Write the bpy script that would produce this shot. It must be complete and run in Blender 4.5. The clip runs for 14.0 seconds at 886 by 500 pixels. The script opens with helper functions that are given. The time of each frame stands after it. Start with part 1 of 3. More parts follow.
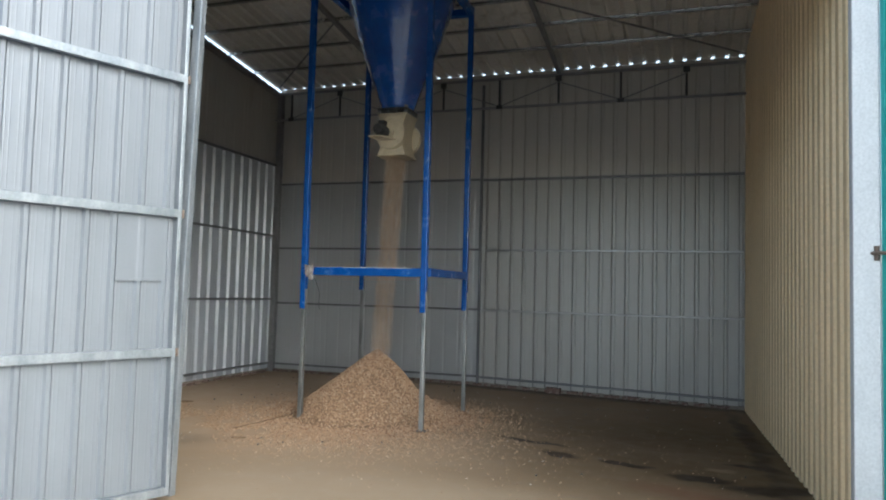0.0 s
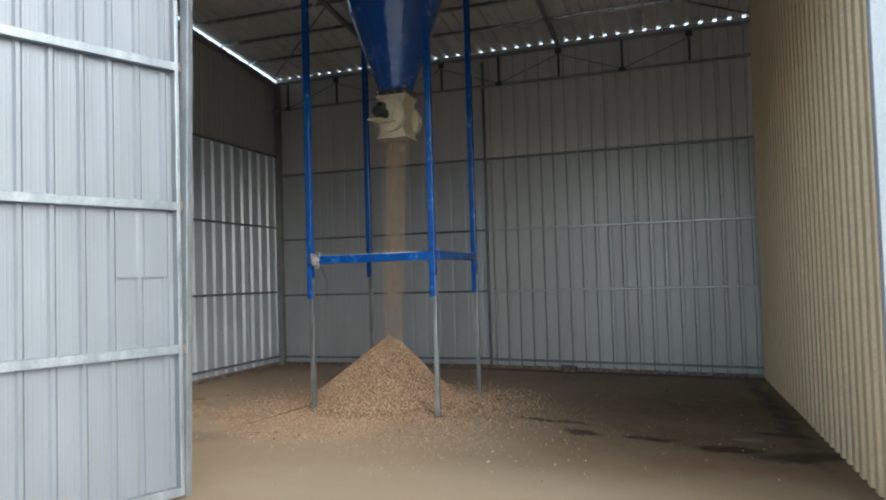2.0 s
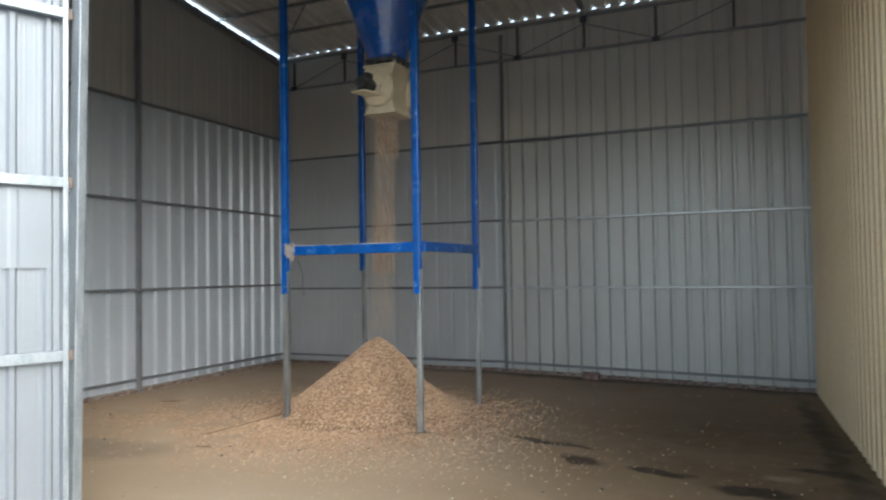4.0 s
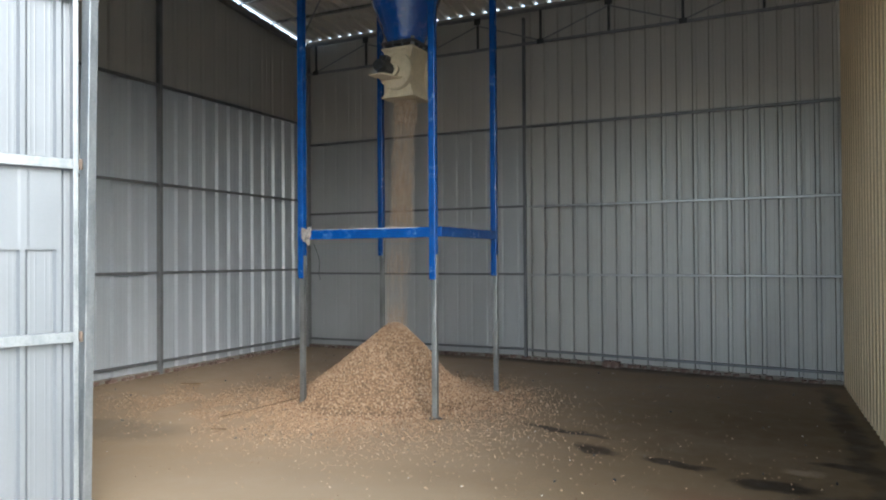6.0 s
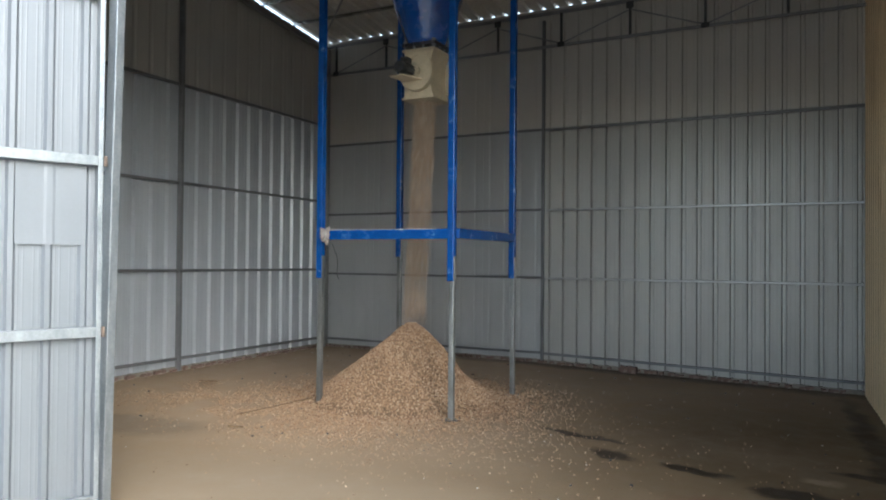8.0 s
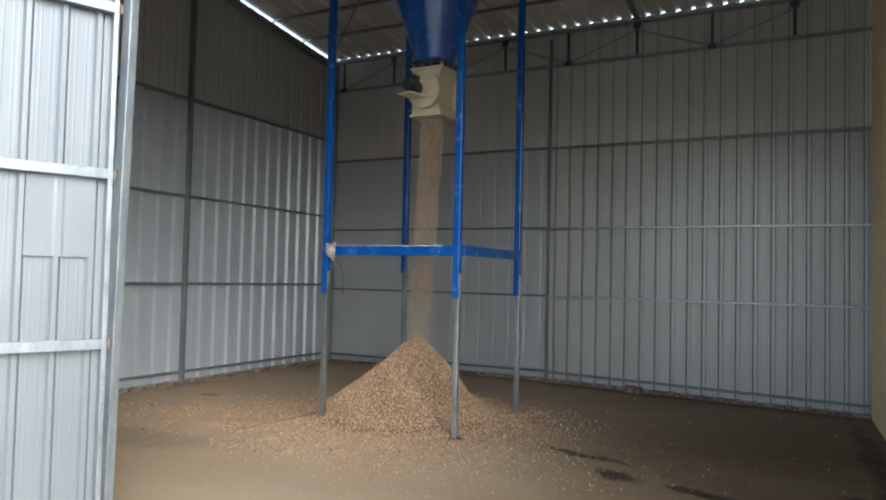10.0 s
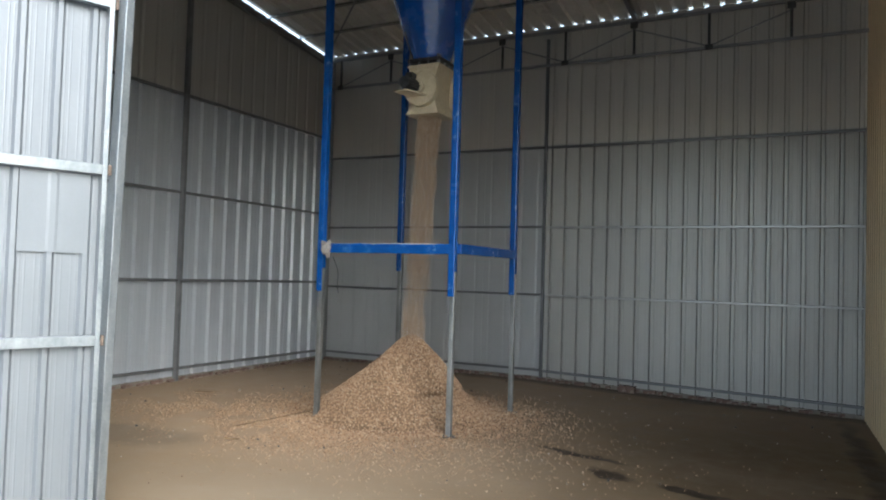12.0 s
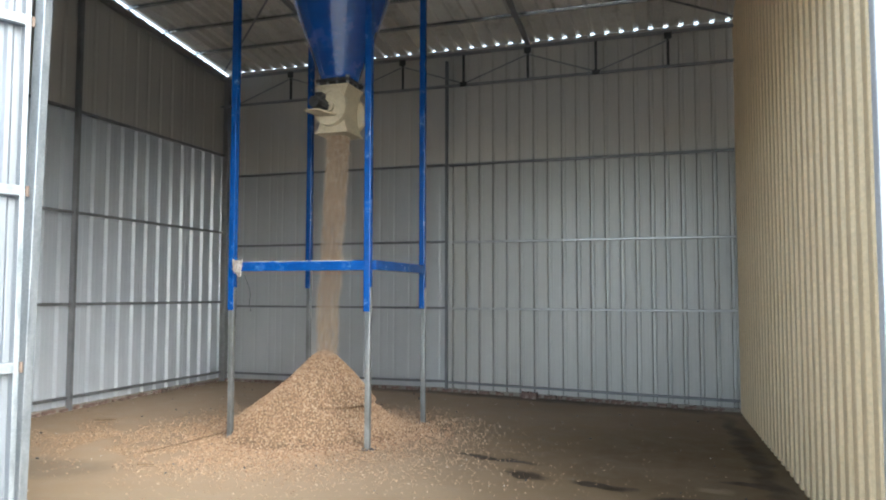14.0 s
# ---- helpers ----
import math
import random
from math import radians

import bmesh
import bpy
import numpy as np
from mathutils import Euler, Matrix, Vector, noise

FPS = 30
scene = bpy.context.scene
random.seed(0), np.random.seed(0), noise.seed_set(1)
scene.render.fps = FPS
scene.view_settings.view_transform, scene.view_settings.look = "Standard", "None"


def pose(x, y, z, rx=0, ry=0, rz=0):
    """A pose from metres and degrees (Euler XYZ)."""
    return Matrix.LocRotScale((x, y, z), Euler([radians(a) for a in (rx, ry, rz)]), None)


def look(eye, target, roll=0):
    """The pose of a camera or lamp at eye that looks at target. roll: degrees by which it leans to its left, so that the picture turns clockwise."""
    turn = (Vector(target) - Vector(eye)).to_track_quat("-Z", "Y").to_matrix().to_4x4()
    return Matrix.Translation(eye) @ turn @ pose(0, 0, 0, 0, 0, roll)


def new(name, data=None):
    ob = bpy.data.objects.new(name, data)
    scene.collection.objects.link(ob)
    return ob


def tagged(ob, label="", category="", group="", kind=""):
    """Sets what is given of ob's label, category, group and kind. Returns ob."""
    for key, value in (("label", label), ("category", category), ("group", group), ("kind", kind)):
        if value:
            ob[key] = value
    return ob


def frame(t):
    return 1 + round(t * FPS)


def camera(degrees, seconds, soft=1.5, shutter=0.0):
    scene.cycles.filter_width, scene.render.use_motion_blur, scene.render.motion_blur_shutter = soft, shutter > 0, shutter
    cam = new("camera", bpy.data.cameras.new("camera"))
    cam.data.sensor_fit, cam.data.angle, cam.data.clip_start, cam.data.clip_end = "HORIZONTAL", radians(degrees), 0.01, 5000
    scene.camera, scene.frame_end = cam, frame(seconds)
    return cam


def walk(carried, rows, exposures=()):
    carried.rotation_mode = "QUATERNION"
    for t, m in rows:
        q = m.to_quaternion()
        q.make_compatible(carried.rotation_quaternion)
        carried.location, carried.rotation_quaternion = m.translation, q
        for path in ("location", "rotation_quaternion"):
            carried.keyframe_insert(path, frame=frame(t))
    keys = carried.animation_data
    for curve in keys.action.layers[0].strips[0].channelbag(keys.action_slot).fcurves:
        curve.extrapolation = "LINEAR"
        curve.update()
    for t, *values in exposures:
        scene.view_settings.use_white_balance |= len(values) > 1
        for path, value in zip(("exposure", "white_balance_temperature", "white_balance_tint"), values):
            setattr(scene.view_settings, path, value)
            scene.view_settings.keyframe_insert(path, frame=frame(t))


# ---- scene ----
cam = camera(63.6, 14.0, soft=2.0, shutter=0.6)
PATH = [
    (0, (0.12, 0.074, 1.516), (-0.52, 1.966, 1.63), 1.5),
    (0.5, (0.124, 0.062, 1.51), (-0.52, 1.952, 1.628), 1.3),
    (1, (0.124, 0.071, 1.502), (-0.524, 1.96, 1.609), 1.2),
    (1.5, (0.076, 0.102, 1.493), (-0.571, 1.992, 1.586), 0.5),
    (2, (0.035, 0.228, 1.475), (-0.619, 2.117, 1.55), -1.7),
    (2.5, (0.145, 0.578, 1.479), (-0.532, 2.459, 1.548), -1.5),
    (3, (0.131, 0.92, 1.474), (-0.563, 2.795, 1.54), -1.5),
    (3.5, (0.143, 1.198, 1.482), (-0.553, 3.071, 1.552), -2.1),
    (4, (0.292, 1.426, 1.478), (-0.505, 3.259, 1.537), -0.9),
    (4.2, (0.328, 1.474, 1.471), (-0.524, 3.283, 1.513), -1.0),
    (6.5, (0.351, 1.535, 1.468), (-0.515, 3.337, 1.489), -0.3),
    (7, (0.343, 1.524, 1.463), (-0.529, 3.324, 1.485), -0.1),
    (7.5, (0.331, 1.518, 1.458), (-0.565, 3.306, 1.482), 0.2),
    (8, (0.331, 1.522, 1.461), (-0.574, 3.305, 1.49), 0.5),
    (8.5, (0.342, 1.515, 1.465), (-0.566, 3.297, 1.51), 0.7),
    (11, (0.313, 1.512, 1.465), (-0.603, 3.288, 1.542), 1.6),
    (11.5, (0.324, 1.512, 1.466), (-0.588, 3.29, 1.537), 1.7),
    (12, (0.321, 1.518, 1.467), (-0.584, 3.3, 1.537), 1.7),
    (12.5, (0.32, 1.532, 1.466), (-0.575, 3.319, 1.535), 1.4),
    (13, (0.291, 1.5, 1.455), (-0.595, 3.291, 1.527), 1.3),
    (13.5, (0.19, 1.374, 1.458), (-0.503, 3.248, 1.554), 0.7),
    (14, (0.175, 1.238, 1.451), (-0.441, 3.137, 1.57), 0.1),
]
LIGHT = [(0.0, -0.19), (1.5, -0.2), (2.5, -0.17), (3.0, -0.08), (4.0, 0.2), (6.5, 0.12), (7.1, 0.1), (7.5, -0.04), (8.0, -0.05), (8.5, 0.0), (11.0, 0.0), (12.5, -0.03), (13.0, 0.1), (13.6, 0.4), (14.0, 0.66)]
walk(cam, [(t, look(eye, target, roll)) for t, eye, target, roll in PATH], [(t, 2.01 + stops, 6050, 4) for t, stops in LIGHT])

# ---- world, sun, exposure ----
world = bpy.data.worlds.new("sky")
scene.world = world
world.use_nodes = True
wn = world.node_tree.nodes
sky = wn.new("ShaderNodeTexSky")
sky.sky_type = "NISHITA"
sky.sun_disc = False
SUN_AT, SUN_UP = radians(122), radians(30)
sky.sun_elevation, sky.sun_rotation = SUN_UP, SUN_AT
sky.air_density, sky.dust_density = 1.0, 2.0
wn["Background"].inputs["Strength"].default_value = 0.14
cloud = wn.new("ShaderNodeHueSaturation")
cloud.inputs["Saturation"].default_value = 0.6
world.node_tree.links.new(sky.outputs["Color"], cloud.inputs["Color"])
world.node_tree.links.new(cloud.outputs["Color"], wn["Background"].inputs["Color"])
sun_data = bpy.data.lights.new("sun", "SUN")
sun_data.energy, sun_data.angle, sun_data.color = 0.36, radians(40), (0.96, 0.98, 1.0)
sun = new("sun", sun_data)
sun.matrix_world = look((20 * math.sin(SUN_AT) * math.cos(SUN_UP), 20 * math.cos(SUN_AT) * math.cos(SUN_UP), 20 * math.sin(SUN_UP)), (0, 0, 0))


# ---- materials ----
def nodes_of(name):
    m = bpy.data.materials.new(name)
    m.use_nodes = True
    t = m.node_tree
    return m, t, t.nodes["Principled BSDF"]


def add(t, kind, **vals):
    n = t.nodes.new(kind)
    for k, v in vals.items():
        n.inputs[k.replace("_", " ")].default_value = v
    return n


def noise_of(t, scale, detail=4.0, rough=0.6, stretch=None, obj=True):
    tc = t.nodes.new("ShaderNodeTexCoord")
    mp = t.nodes.new("ShaderNodeMapping")
    if stretch:
        mp.inputs["Scale"].default_value = stretch
    t.links.new(tc.outputs["Object"], mp.inputs["Vector"])
    n = add(t, "ShaderNodeTexNoise", Scale=scale, Detail=detail, Roughness=rough)
    t.links.new(mp.outputs["Vector"], n.inputs["Vector"])
    return n


def ramp(t, src, stops):
    r = t.nodes.new("ShaderNodeValToRGB")
    el = r.color_ramp.elements
    while len(el) < len(stops):
        el.new(0.5)
    for e, (p, c) in zip(el, stops):
        e.position = p
        e.color = (*c, 1) if len(c) == 3 else c
    t.links.new(src, r.inputs["Fac"])
    return r


def mix(t, fac, a, b, blend="MIX"):
    m = t.nodes.new("ShaderNodeMix")
    m.data_type, m.blend_type = "RGBA", blend
    for sock, v in ((m.inputs[0], fac), (m.inputs[6], a), (m.inputs[7], b)):
        if isinstance(v, (int, float)):
            sock.default_value = v
        elif isinstance(v, tuple):
            sock.default_value = (*v, 1)
        else:
            t.links.new(v, sock)
    return m.outputs[2]


def bump_of(t, b, height, strength, dist=0.01):
    n = add(t, "ShaderNodeBump", Strength=strength, Distance=dist)
    t.links.new(height, n.inputs["Height"])
    t.links.new(n.outputs["Normal"], b.inputs["Normal"])


def surface(name, low, high, rough=(0.4, 0.6), metal=0.0, scale=6.0, fine=60.0, stretch=None, bump=0.15, dist=0.004, dirt=None, dirt_at=(0.6, 0.75), dirt_scale=2.5, wave=0.0, grain=1.0):
    """Two scales of mottling between two colours, uneven gloss, fine relief, and patches of dirt."""
    m, t, b = nodes_of(name)
    n1 = noise_of(t, scale, 5.0, 0.65, stretch)
    n2 = noise_of(t, fine, 3.0, 0.6)
    r1 = ramp(t, n1.outputs["Fac"], [(0.3, low), (0.7, high)])
    r2 = ramp(t, n2.outputs["Fac"], [(0.3, (1 - 0.14 * grain,) * 3), (0.7, (1 + 0.06 * grain,) * 3)])
    c = mix(t, 1.0, r1.outputs["Color"], r2.outputs["Color"], "MULTIPLY")
    if dirt:
        n3 = noise_of(t, dirt_scale, 6.0, 0.7, stretch)
        r3 = ramp(t, n3.outputs["Fac"], [(dirt_at[0], (0, 0, 0)), (dirt_at[1], (1, 1, 1))])
        c = mix(t, r3.outputs["Color"], c, dirt)
    t.links.new(c, b.inputs["Base Color"])
    rr = ramp(t, n1.outputs["Fac"], [(0.3, (rough[0],) * 3), (0.7, (rough[1],) * 3)])
    t.links.new(rr.outputs["Color"], b.inputs["Roughness"])
    b.inputs["Metallic"].default_value = metal
    bump_of(t, b, n2.outputs["Fac"], bump, dist)
    if wave:
        slow = noise_of(t, 1.6, 2.0, 0.5, (1, 1, 0.6))
        w = add(t, "ShaderNodeBump", Strength=1.0, Distance=wave)
        t.links.new(slow.outputs["Fac"], w.inputs["Height"])
        t.links.new(w.outputs["Normal"], b.inputs["Normal"].links[0].from_node.inputs["Normal"])
    return m


M_SHEET = surface("galvanised_sheet", (0.375, 0.41, 0.46), (0.43, 0.465, 0.515), (0.31, 0.38), 0.25, 2.2, 45, (1, 1, 0.25), 0.04, 0.003, wave=0.03, grain=0.35)
# right part of the back wall, toned darker and warmer for the shade there
M_BACK = surface("shaded_zinc_sheet", (0.36, 0.355, 0.34), (0.415, 0.41, 0.392), (0.36, 0.44), 0.28, 2.2, 45, (1, 1, 0.25), 0.04, 0.003, wave=0.03, grain=0.35)
M_SMOOTH = surface("smooth_zinc_sheet", (0.375, 0.388, 0.402), (0.43, 0.443, 0.456), (0.36, 0.44), 0.24, 2.2, 45, (1, 1, 0.25), 0.04, 0.003, wave=0.03, grain=0.35)
# lighter, warmer zinc for the back wall's upper row: floor bounce put into the colour
M_UPPER = surface("bounce_lit_zinc_sheet", (0.46, 0.445, 0.41), (0.52, 0.505, 0.465), (0.42, 0.5), 0.12, 2.2, 45, (1, 1, 0.25), 0.04, 0.003, wave=0.03, grain=0.35)
# browner, duller sheet for the left wall's upper row: shade above lintel height painted in
M_SHADED = surface("dull_shaded_sheet", (0.37, 0.355, 0.325), (0.43, 0.415, 0.38), (0.5, 0.6), 0.1, 2.2, 45, (1, 1, 0.25), 0.04, 0.003, wave=0.02, grain=0.35)
# leaf zinc darkened to offset the brighter light outdoors
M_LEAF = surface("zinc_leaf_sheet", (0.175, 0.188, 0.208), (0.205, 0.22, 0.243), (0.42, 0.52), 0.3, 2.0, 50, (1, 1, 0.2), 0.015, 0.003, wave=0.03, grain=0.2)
M_ROOF = surface("roof_sheet", (0.68, 0.655, 0.60), (0.78, 0.755, 0.70), (0.3, 0.42), 0.35, 2.0, 40, None, 0.08, 0.003, (0.30, 0.27, 0.22), (0.55, 0.8))
M_GIRT = surface("grey_steel_girt", (0.21, 0.215, 0.22), (0.32, 0.325, 0.33), (0.35, 0.55), 0.6, 5, 50, None, 0.1, 0.003)
M_PURLIN = surface("zinc_purlin", (0.58, 0.58, 0.57), (0.72, 0.72, 0.71), (0.18, 0.28), 0.9, 5, 50, None, 0.1, 0.003)
# brighter copy of the girt zinc, carrying the doorway's glint on two back girts
M_BRIGHT = surface("glint_zinc_girt", (0.30, 0.305, 0.31), (0.42, 0.425, 0.43), (0.28, 0.4), 0.6, 3, 50, None, 0.1, 0.003)
M_RAIL = surface("grey_zinc_girt", (0.125, 0.13, 0.14), (0.20, 0.207, 0.22), (0.32, 0.45), 0.4, 3, 50, None, 0.1, 0.003)
M_POST = surface("galvanised_post", (0.19, 0.21, 0.23), (0.34, 0.36, 0.38), (0.3, 0.5), 0.5, 9, 60, (1, 1, 0.35), 0.1, 0.003)
M_PALE = surface("pale_primed_post", (0.53, 0.54, 0.55), (0.64, 0.645, 0.65), (0.4, 0.6), 0.1, 7, 60, (1, 1, 0.3), 0.1, 0.003, (0.42, 0.33, 0.24), (0.66, 0.74), 6.0)
M_TAN = surface("cream_painted_sheet", (0.66, 0.505, 0.295), (0.76, 0.59, 0.36), (0.38, 0.5), 0.0, 1.6, 40, (1, 1, 0.3), 0.03, 0.003, (0.46, 0.38, 0.25), (0.62, 0.8), 1.5)
M_BLUE = surface("blue_gloss_paint", (0.005, 0.056, 0.245), (0.009, 0.085, 0.33), (0.16, 0.3), 0.0, 7, 30, None, 0.10, 0.004, (0.16, 0.28, 0.52), (0.61, 0.70), 9.0)
M_HOPPER = surface("blue_hopper_paint", (0.002, 0.068, 0.34), (0.004, 0.095, 0.44), (0.22, 0.3), 0.0, 4, 11, None, 0.5, 0.012)
hp = M_HOPPER.node_tree.nodes["Principled BSDF"]
hp.inputs["Coat Weight"].default_value, hp.inputs["Coat Roughness"].default_value = 1.0, 0.05
M_HOPPER.node_tree.links.new(hp.inputs["Normal"].links[0].from_socket, hp.inputs["Coat Normal"])
hp.inputs["Coat IOR"].default_value = 1.65
M_BEIGE = surface("beige_cast_housing", (0.47, 0.405, 0.285), (0.60, 0.525, 0.385), (0.4, 0.6), 0.0, 9, 70, None, 0.2, 0.003, (0.34, 0.28, 0.19), (0.62, 0.72), 10.0)
M_DARK = surface("dark_oily_steel", (0.035, 0.037, 0.04), (0.10, 0.105, 0.11), (0.3, 0.5), 0.6, 14, 80)
M_LEG = surface("grey_steel_tube", (0.20, 0.21, 0.21), (0.38, 0.39, 0.39), (0.3, 0.5), 0.75, 11, 70, (1, 1, 0.3), 0.1, 0.003)
M_TEAL = surface("teal_painted_sheet", (0.02, 0.27, 0.25), (0.03, 0.36, 0.33), (0.35, 0.5), 0.0, 3, 50)
M_RUST = surface("rusty_hinge_steel", (0.11, 0.08, 0.062), (0.21, 0.155, 0.122), (0.7, 0.9), 0.1, 30, 120, None, 0.5, 0.004)
M_BRICK = surface("broken_red_brick", (0.12, 0.075, 0.06), (0.21, 0.135, 0.11), (0.8, 0.95), 0.0, 14, 90, None, 0.6, 0.006, (0.40, 0.36, 0.31), (0.56, 0.66), 8.0)
M_MORTAR = surface("mortar", (0.17, 0.145, 0.12), (0.27, 0.24, 0.205), (0.85, 0.95), 0.0, 12, 80, None, 0.5, 0.005)
M_RAG = surface("faded_rag", (0.24, 0.218, 0.205), (0.36, 0.33, 0.312), (0.85, 0.95), 0.0, 20, 200, None, 0.5, 0.003)
M_STICK = surface("dry_stick", (0.12, 0.078, 0.046), (0.30, 0.205, 0.125), (0.8, 0.9), 0.0, 20, 90)
M_GROUND = surface("packed_yard", (0.23, 0.222, 0.206), (0.31, 0.30, 0.28), (0.8, 0.95), 0.0, 0.4, 9, None, 0.4, 0.01)
M_PAPER = surface("white_scrap", (0.66, 0.65, 0.62), (0.78, 0.77, 0.74), (0.7, 0.85), 0.0, 20, 90)

PILE = (-3.42, 8.19, 0.82)


def floor_material():
    """Dusty trowelled concrete: grain dust round the heap, oil stains with ragged edges, damp and painted shade on the
    right, dark bands at the wall feet.
    """
    m, t, b = nodes_of("dusty_concrete")
    big = noise_of(t, 0.7, 6, 0.6)
    mid = noise_of(t, 4.0, 6, 0.7)
    fine = noise_of(t, 70, 3, 0.6)
    c = ramp(t, big.outputs["Fac"], [(0.3, (0.225, 0.158, 0.095)), (0.7, (0.29, 0.21, 0.13))]).outputs["Color"]
    c = mix(t, 1.0, c, ramp(t, mid.outputs["Fac"], [(0.3, (0.82, 0.81, 0.79)), (0.7, (1.1, 1.1, 1.1))]).outputs["Color"], "MULTIPLY")
    c = mix(t, 1.0, c, ramp(t, fine.outputs["Fac"], [(0.3, (0.88, 0.88, 0.88)), (0.7, (1.08, 1.08, 1.08))]).outputs["Color"], "MULTIPLY")
    tc = t.nodes.new("ShaderNodeTexCoord")
    warp = noise_of(t, 2.6, 5, 0.65)
    off = t.nodes.new("ShaderNodeVectorMath")
    off.operation = "MULTIPLY_ADD"
    off.inputs[1].default_value, off.inputs[2].default_value = (0.4, 0.4, 0), (-0.2, -0.2, 0)
    t.links.new(warp.outputs["Color"], off.inputs[0])
    pos = t.nodes.new("ShaderNodeVectorMath")
    t.links.new(tc.outputs["Object"], pos.inputs[0])
    t.links.new(off.outputs["Vector"], pos.inputs[1])

    def patch(x, y, rx, ry, turn, col, edge, strength, c):
        mp = t.nodes.new("ShaderNodeMapping")
        mp.vector_type = "TEXTURE"
        mp.inputs["Location"].default_value = (x, y, 0)
        mp.inputs["Rotation"].default_value = (0, 0, radians(turn))
        mp.inputs["Scale"].default_value = (rx, ry, 1)
        t.links.new(pos.outputs["Vector"], mp.inputs["Vector"])
        ln = t.nodes.new("ShaderNodeVectorMath")
        ln.operation = "LENGTH"
        t.links.new(mp.outputs["Vector"], ln.inputs[0])
        s = (strength,) * 3
        f = ramp(t, ln.outputs["Value"], [(max(0.0, 1 - edge) * 0.5, s), (0.5, (0, 0, 0))])
        half = t.nodes.new("ShaderNodeMath")
        half.operation = "MULTIPLY"
        half.inputs[1].default_value = 0.5
        t.links.new(ln.outputs["Value"], half.inputs[0])
        t.links.new(half.outputs[0], f.inputs["Fac"])
        return mix(t, f.outputs["Color"], c, col)

    # paler floor at the back left, round the heap and inside the doorway
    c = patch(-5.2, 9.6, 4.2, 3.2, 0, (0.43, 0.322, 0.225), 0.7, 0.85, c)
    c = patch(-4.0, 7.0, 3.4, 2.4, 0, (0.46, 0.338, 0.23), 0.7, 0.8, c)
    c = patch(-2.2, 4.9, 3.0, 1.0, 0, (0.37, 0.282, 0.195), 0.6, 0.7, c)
    # damp right half, with the right jamb's shade painted into the colour
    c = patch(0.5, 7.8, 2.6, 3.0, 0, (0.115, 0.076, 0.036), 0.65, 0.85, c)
    c = patch(-5.0, 5.9, 1.0, 0.42, 8, (0.19, 0.15, 0.11), 0.45, 0.6, c)
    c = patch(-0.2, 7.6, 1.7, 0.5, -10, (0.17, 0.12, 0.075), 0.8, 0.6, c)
    for x, y, rx, ry, turn in ((-1.0, 7.03, 0.26, 0.11, -25), (-0.4, 6.9, 0.3, 0.09, -12), (0.28, 6.62, 0.30, 0.16, 0), (0.75, 7.36, 0.28, 0.12, 0), (0.8, 6.5, 0.5, 0.2, 20), (-1.4, 7.5, 0.5, 0.1, -15)):
        c = patch(x, y, rx, ry, turn, (0.022, 0.014, 0.008), 0.45, 0.9, c)
    c = patch(0.3, 6.0, 0.9, 0.3, -18, (0.17, 0.075, 0.04), 0.85, 0.55, c)
    c = patch(0.42, 7.1, 0.16, 0.1, 0, (0.30, 0.23, 0.155), 0.6, 0.7, c)
    # narrow dark bands along the feet of the back wall and the partition
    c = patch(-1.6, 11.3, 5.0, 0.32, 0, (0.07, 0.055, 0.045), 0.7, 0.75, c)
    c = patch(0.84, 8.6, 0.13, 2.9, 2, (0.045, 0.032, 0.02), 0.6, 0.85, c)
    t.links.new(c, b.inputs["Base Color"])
    rr = ramp(t, mid.outputs["Fac"], [(0.3, (0.55,) * 3), (0.7, (0.85,) * 3)])
    t.links.new(rr.outputs["Color"], b.inputs["Roughness"])
    b.inputs["Specular IOR Level"].default_value = 0.3
    bump_of(t, b, mix(t, 0.4, mid.outputs["Fac"], fine.outputs["Fac"]), 0.25, 0.012)
    return m


def grain_material(name, stops):
    m, t, b = nodes_of(name)
    geo = t.nodes.new("ShaderNodeNewGeometry")
    r = ramp(t, geo.outputs["Random Per Island"], stops)
    t.links.new(r.outputs["Color"], b.inputs["Base Color"])
    b.inputs["Roughness"].default_value = 0.7
    n = noise_of(t, 300, 2)
    bump_of(t, b, n.outputs["Fac"], 0.3, 0.002)
    return m


M_FLOOR = floor_material()
M_GRAIN = grain_material("chipped_grain", [(0.0, (0.15, 0.083, 0.047)), (0.35, (0.34, 0.21, 0.122)), (0.85, (0.47, 0.312, 0.192)), (1.0, (0.66, 0.515, 0.37))])
M_FALLING = grain_material("dusty_falling_grain", [(0.0, (0.24, 0.16, 0.10)), (0.4, (0.42, 0.31, 0.215)), (0.85, (0.50, 0.39, 0.285)), (1.0, (0.80, 0.74, 0.64))])
# under-layer darker than the chips, painting shade into the gaps between them
M_HEAP = surface("packed_grain", (0.15, 0.095, 0.055), (0.25, 0.165, 0.1), (0.75, 0.9), 0.0, 40, 120, None, 0.9, 0.02)


# ---- mesh helpers ----
def mesh_of(name, bm, material, smooth=False):
    me = bpy.data.meshes.new(name)
    bm.normal_update()
    bm.to_mesh(me)
    bm.free()
    me.materials.append(material)
    if smooth:
        for p in me.polygons:
            p.use_smooth = True
    return me


def part(name, bm, material, parent=None, label="", smooth=False):
    ob = new(name, bm if isinstance(bm, bpy.types.Mesh) else mesh_of(name, bm, material, smooth))
    ob.parent = parent
    return tagged(ob, label)


def thing(name, label, category, at=(0, 0, 0), group="", kind=""):
    ob = new(name)
    ob.location = at
    ob.empty_display_size = 0.1
    return tagged(ob, label, category, group, kind)


